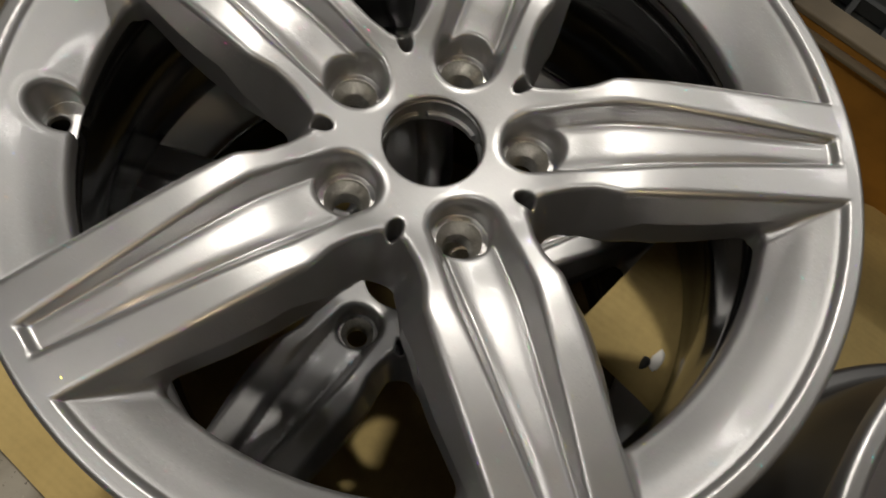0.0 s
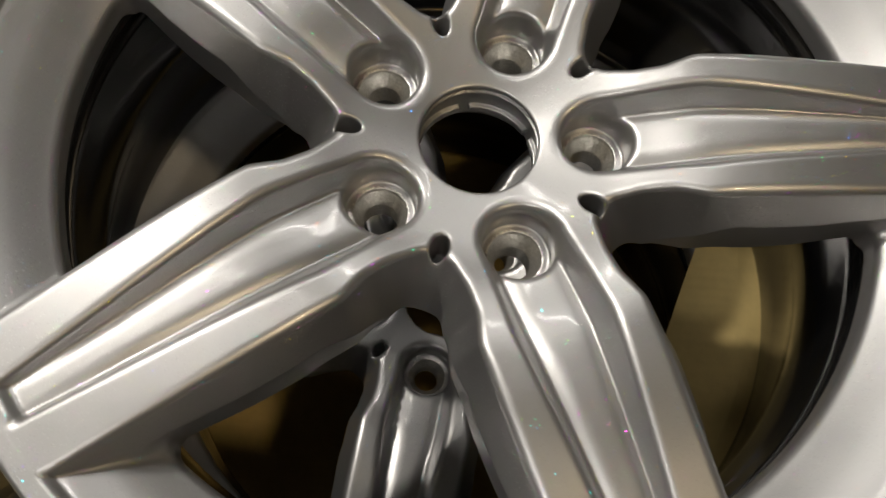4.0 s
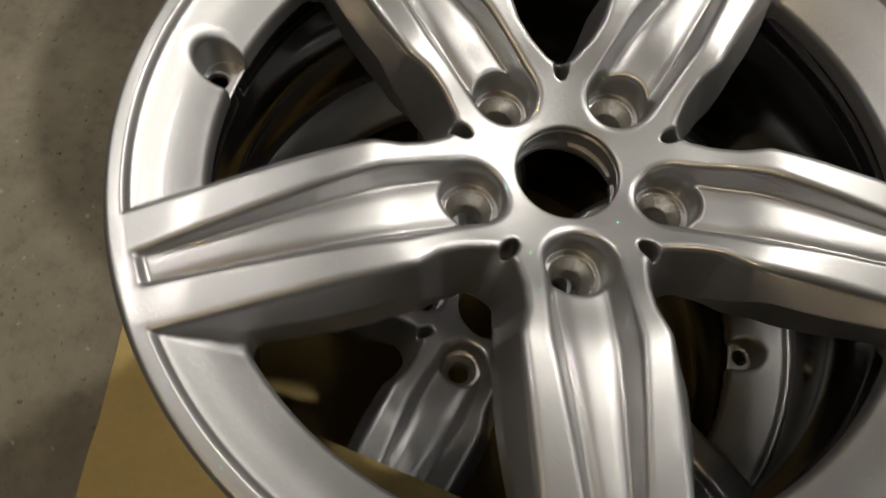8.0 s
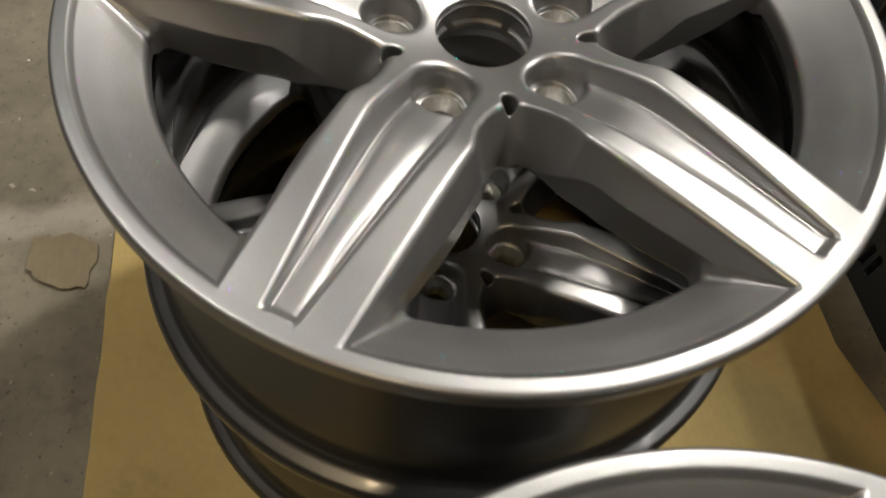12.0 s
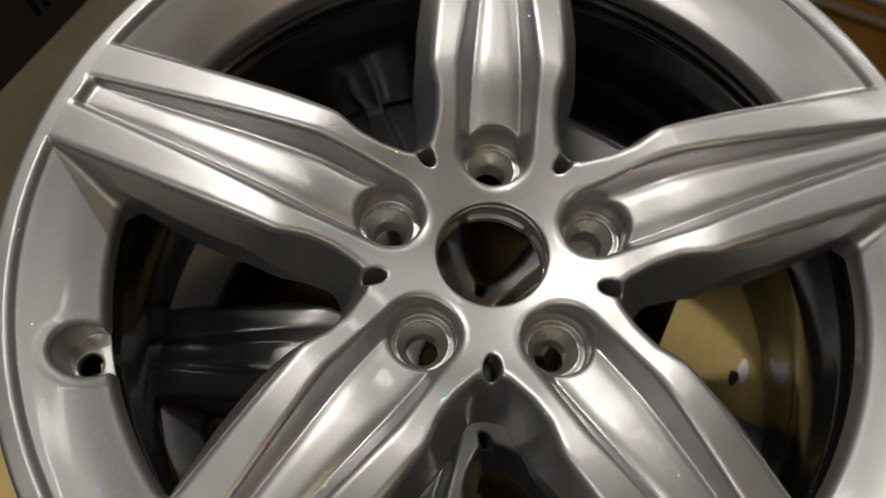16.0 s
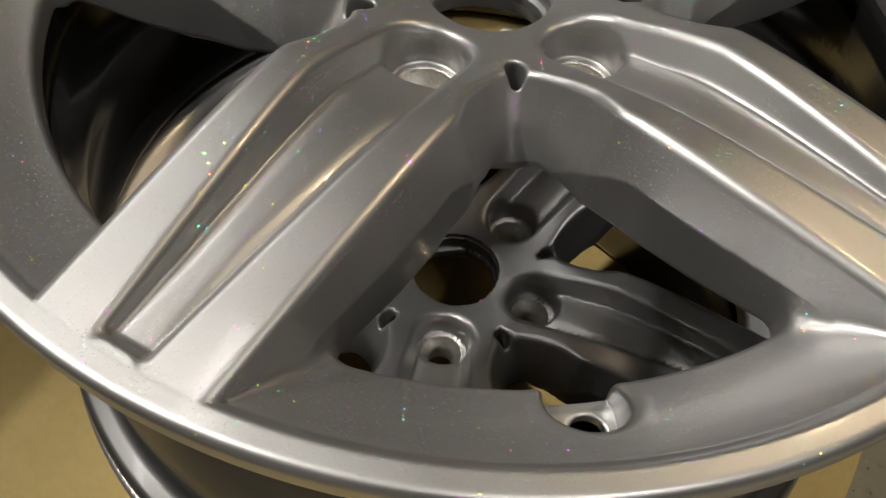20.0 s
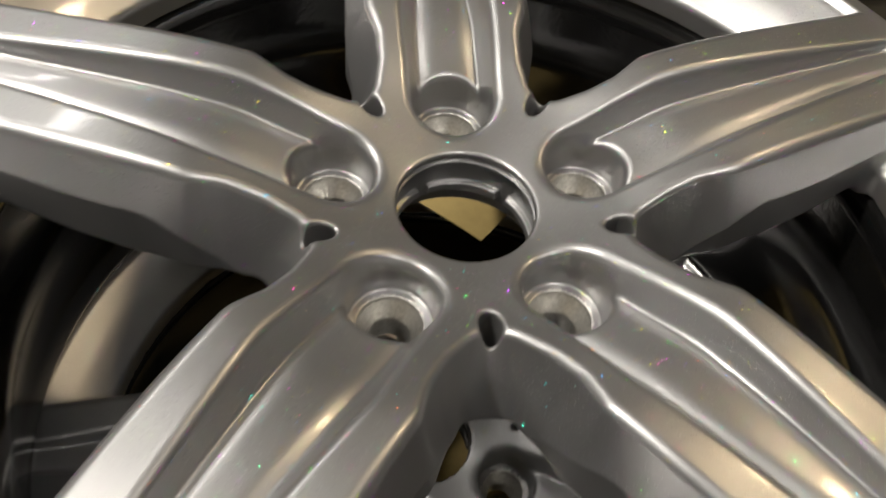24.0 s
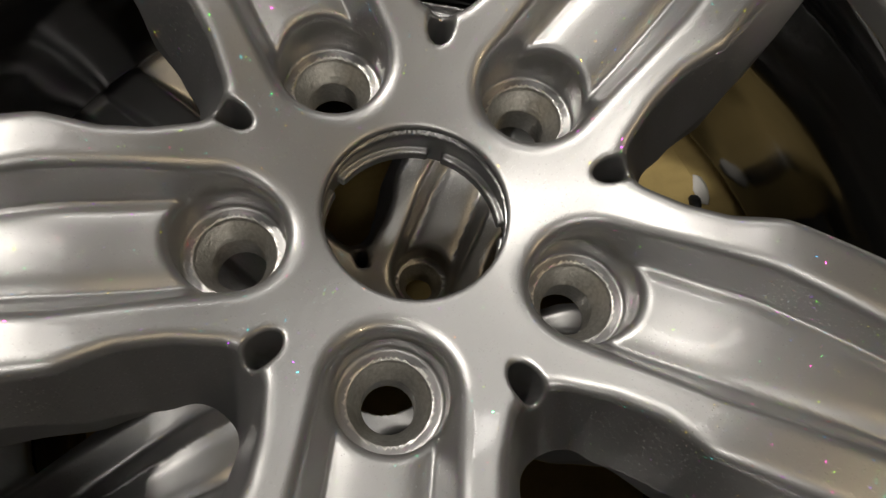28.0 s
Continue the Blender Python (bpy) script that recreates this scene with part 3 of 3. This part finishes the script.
def slot_groups(length, height, low, high, rows, pitch=0.075, each=3):
    holes = []
    step = (high - low) / rows
    for r in range(rows):
        x = 0.03 + (0.022 if r % 2 else 0.0)
        while x + 0.05 < length - 0.02:
            for k in range(each):
                holes.append((x + k * 0.0145, low + r * step + 0.005, x + k * 0.0145 + 0.0085, low + (r + 1) * step - 0.008))
            x += pitch
    return holes


def crate(name, m, size, mats, label, slots, collar, waffle=0.0, lip=0.02):
    """An open stacking crate: four slotted panels, floor, ribbed collar and rim."""
    lx, ly, h = size
    body, trim, inner = mats
    top = tagged(empty(name, m), label, "crate")
    t = 0.004
    for length, where in ((lx, pose(0, 0, 0)), (lx, pose(lx, ly, 0, 0, 0, 180)), (ly - 2 * t, pose(lx, t, 0, 0, 0, 90)), (ly - 2 * t, pose(0, ly - t, 0, 0, 0, -90))):
        ob = part("side_panel", panel(length, h, t, slots(length)), body, top)
        ob.matrix_basis = where
        # a black sheet added behind the slots stands in for the dark crate inside
        bm = bmesh.new()
        add_box(bm, (length / 2, 0.0115, h / 2 + 0.004), (length - 0.030, 0.003, h - 0.012))
        ob = part("slot_shade_sheet", bm, BLACK, top)
        ob.matrix_basis = where
    bm = bmesh.new()
    add_box(bm, (lx / 2, ly / 2, 0.008), (lx - 2 * t - 0.002, ly - 2 * t - 0.002, 0.005))
    part("base", bm, body, top)
    for z, out in collar:
        bm = bmesh.new()
        for c, s in (((lx / 2, -out / 2 - 0.0002, z), (lx + 2 * out, out, 0.005)), ((lx / 2, ly + out / 2 + 0.0002, z), (lx + 2 * out, out, 0.005)),
                     ((-out / 2 - 0.0002, ly / 2, z), (out, ly, 0.005)), ((lx + out / 2 + 0.0002, ly / 2, z), (out, ly, 0.005))):
            add_box(bm, c, s, bevel=0.0012)
        part("collar", bm, trim, top)
    if len(collar) > 1:
        za, zb, out = collar[0][0] + 0.0025, collar[-1][0] - 0.0025, collar[0][1]
        count = max(2, int(lx / 0.055))
        for i in range(count + 1):
            for y in (-out / 2, ly + out / 2):
                bm = bmesh.new()
                add_box(bm, (lx * i / count, y, (za + zb) / 2), (0.0035, out * 0.9, zb - za))
                part("rib", bm, trim, top)
        count = max(2, int(ly / 0.055))
        for i in range(1, count):
            for x in (-out / 2, lx + out / 2):
                bm = bmesh.new()
                add_box(bm, (x, ly * i / count, (za + zb) / 2), (out * 0.9, 0.0035, zb - za))
                part("rib", bm, trim, top)
    bm = bmesh.new()
    w = lip
    for c, s in (((lx / 2, w / 2 - 0.006, h + 0.004), (lx + 0.012, w, 0.008)), ((lx / 2, ly - w / 2 + 0.006, h + 0.004), (lx + 0.012, w, 0.008)),
                 ((w / 2 - 0.006, ly / 2, h + 0.0041), (w, ly - 2 * w + 0.012, 0.008)), ((lx - w / 2 + 0.006, ly / 2, h + 0.0041), (w, ly - 2 * w + 0.012, 0.008))):
        add_box(bm, c, s, bevel=0.002)
    part("rim", bm, trim, top)
    if waffle:
        nx, ny = int(lx / 0.045), int(ly / 0.045)
        for i in range(1, nx):
            bm = bmesh.new()
            add_box(bm, (lx * i / nx, ly / 2, waffle), (0.007, ly - 0.012, 0.018))
            part("grid_bar", bm, inner, top)
        for j in range(1, ny):
            bm = bmesh.new()
            add_box(bm, (lx / 2, ly * j / ny, waffle + 0.0003), (lx - 0.012, 0.007, 0.0186))
            part("grid_bar", bm, inner, top)
        bm = bmesh.new()
        add_box(bm, (lx / 2, ly / 2, waffle - 0.014), (lx - 0.012, ly - 0.012, 0.004))
        part("grid_plate", bm, inner, top)
    return top


crate("grey_crate", pose(0.485, 0.600, 0.001, 0, 0, -90), (0.445, 0.36, 0.245), (GREY, GREY_DUSTY, GREY), "grey plastic stacking crate with slotted sides and a ribbed rim",
      lambda n: slot_groups(n, 0.245, 0.020, 0.165, 3), [(0.178, 0.012), (0.212, 0.012), (0.243, 0.012)])
crate("orange_crate", pose(0.505, 0.128, 0.001, 0, 0, -92), (0.60, 0.40, 0.172), (ORANGE, BEIGE, GREY_DUSTY), "worn orange plastic crate with dusty beige rails and grid inside",
      lambda n: [(n * 0.30, 0.115, n * 0.62, 0.145)], [(0.160, 0.014)], waffle=0.135, lip=0.03)
crate("black_crate", pose(0.128, 0.862, 0.001, 0, 0, -9), (0.50, 0.36, 0.20), (BLACK, BLACK, BLACK), "black plastic crate with pale worn slot edges on the floor",
      lambda n: slot_groups(n, 0.2, 0.03, 0.15, 2, 0.09, 2), [(0.016, 0.004), (0.150, 0.010)])
bm = bmesh.new()
add_box(bm, (0.462, 0.442, 0.018), (0.030, 0.055, 0.034), 0.35, 0.003)
tagged(part("wood_block", bm, BEIGE), "small dusty wooden block on the floor beside a crate", "block")


def wire(name, points, radius, mat, label):
    data = bpy.data.curves.new(name, "CURVE")
    data.dimensions, data.bevel_depth, data.bevel_resolution = "3D", radius, 3
    line = data.splines.new("BEZIER")
    line.bezier_points.add(len(points) - 1)
    for b, co in zip(line.bezier_points, points):
        b.co, b.handle_left_type, b.handle_right_type = co, "AUTO", "AUTO"
    tmp = bpy.data.objects.new(name, data)
    me = bpy.data.meshes.new_from_object(tmp)
    me.name = name
    bpy.data.objects.remove(tmp)
    me.materials.append(mat)
    return tagged(new(name, me), label, "wire")


wire("wire_end", [(-0.405, 0.692, 0.0012), (-0.392, 0.682, 0.0014), (-0.380, 0.668, 0.0016), (-0.366, 0.657, 0.0012)], 0.0011, plain("pink_insulation", (0.45, 0.16, 0.14), 0.5),
     "short pink insulated wire end lying on the concrete")
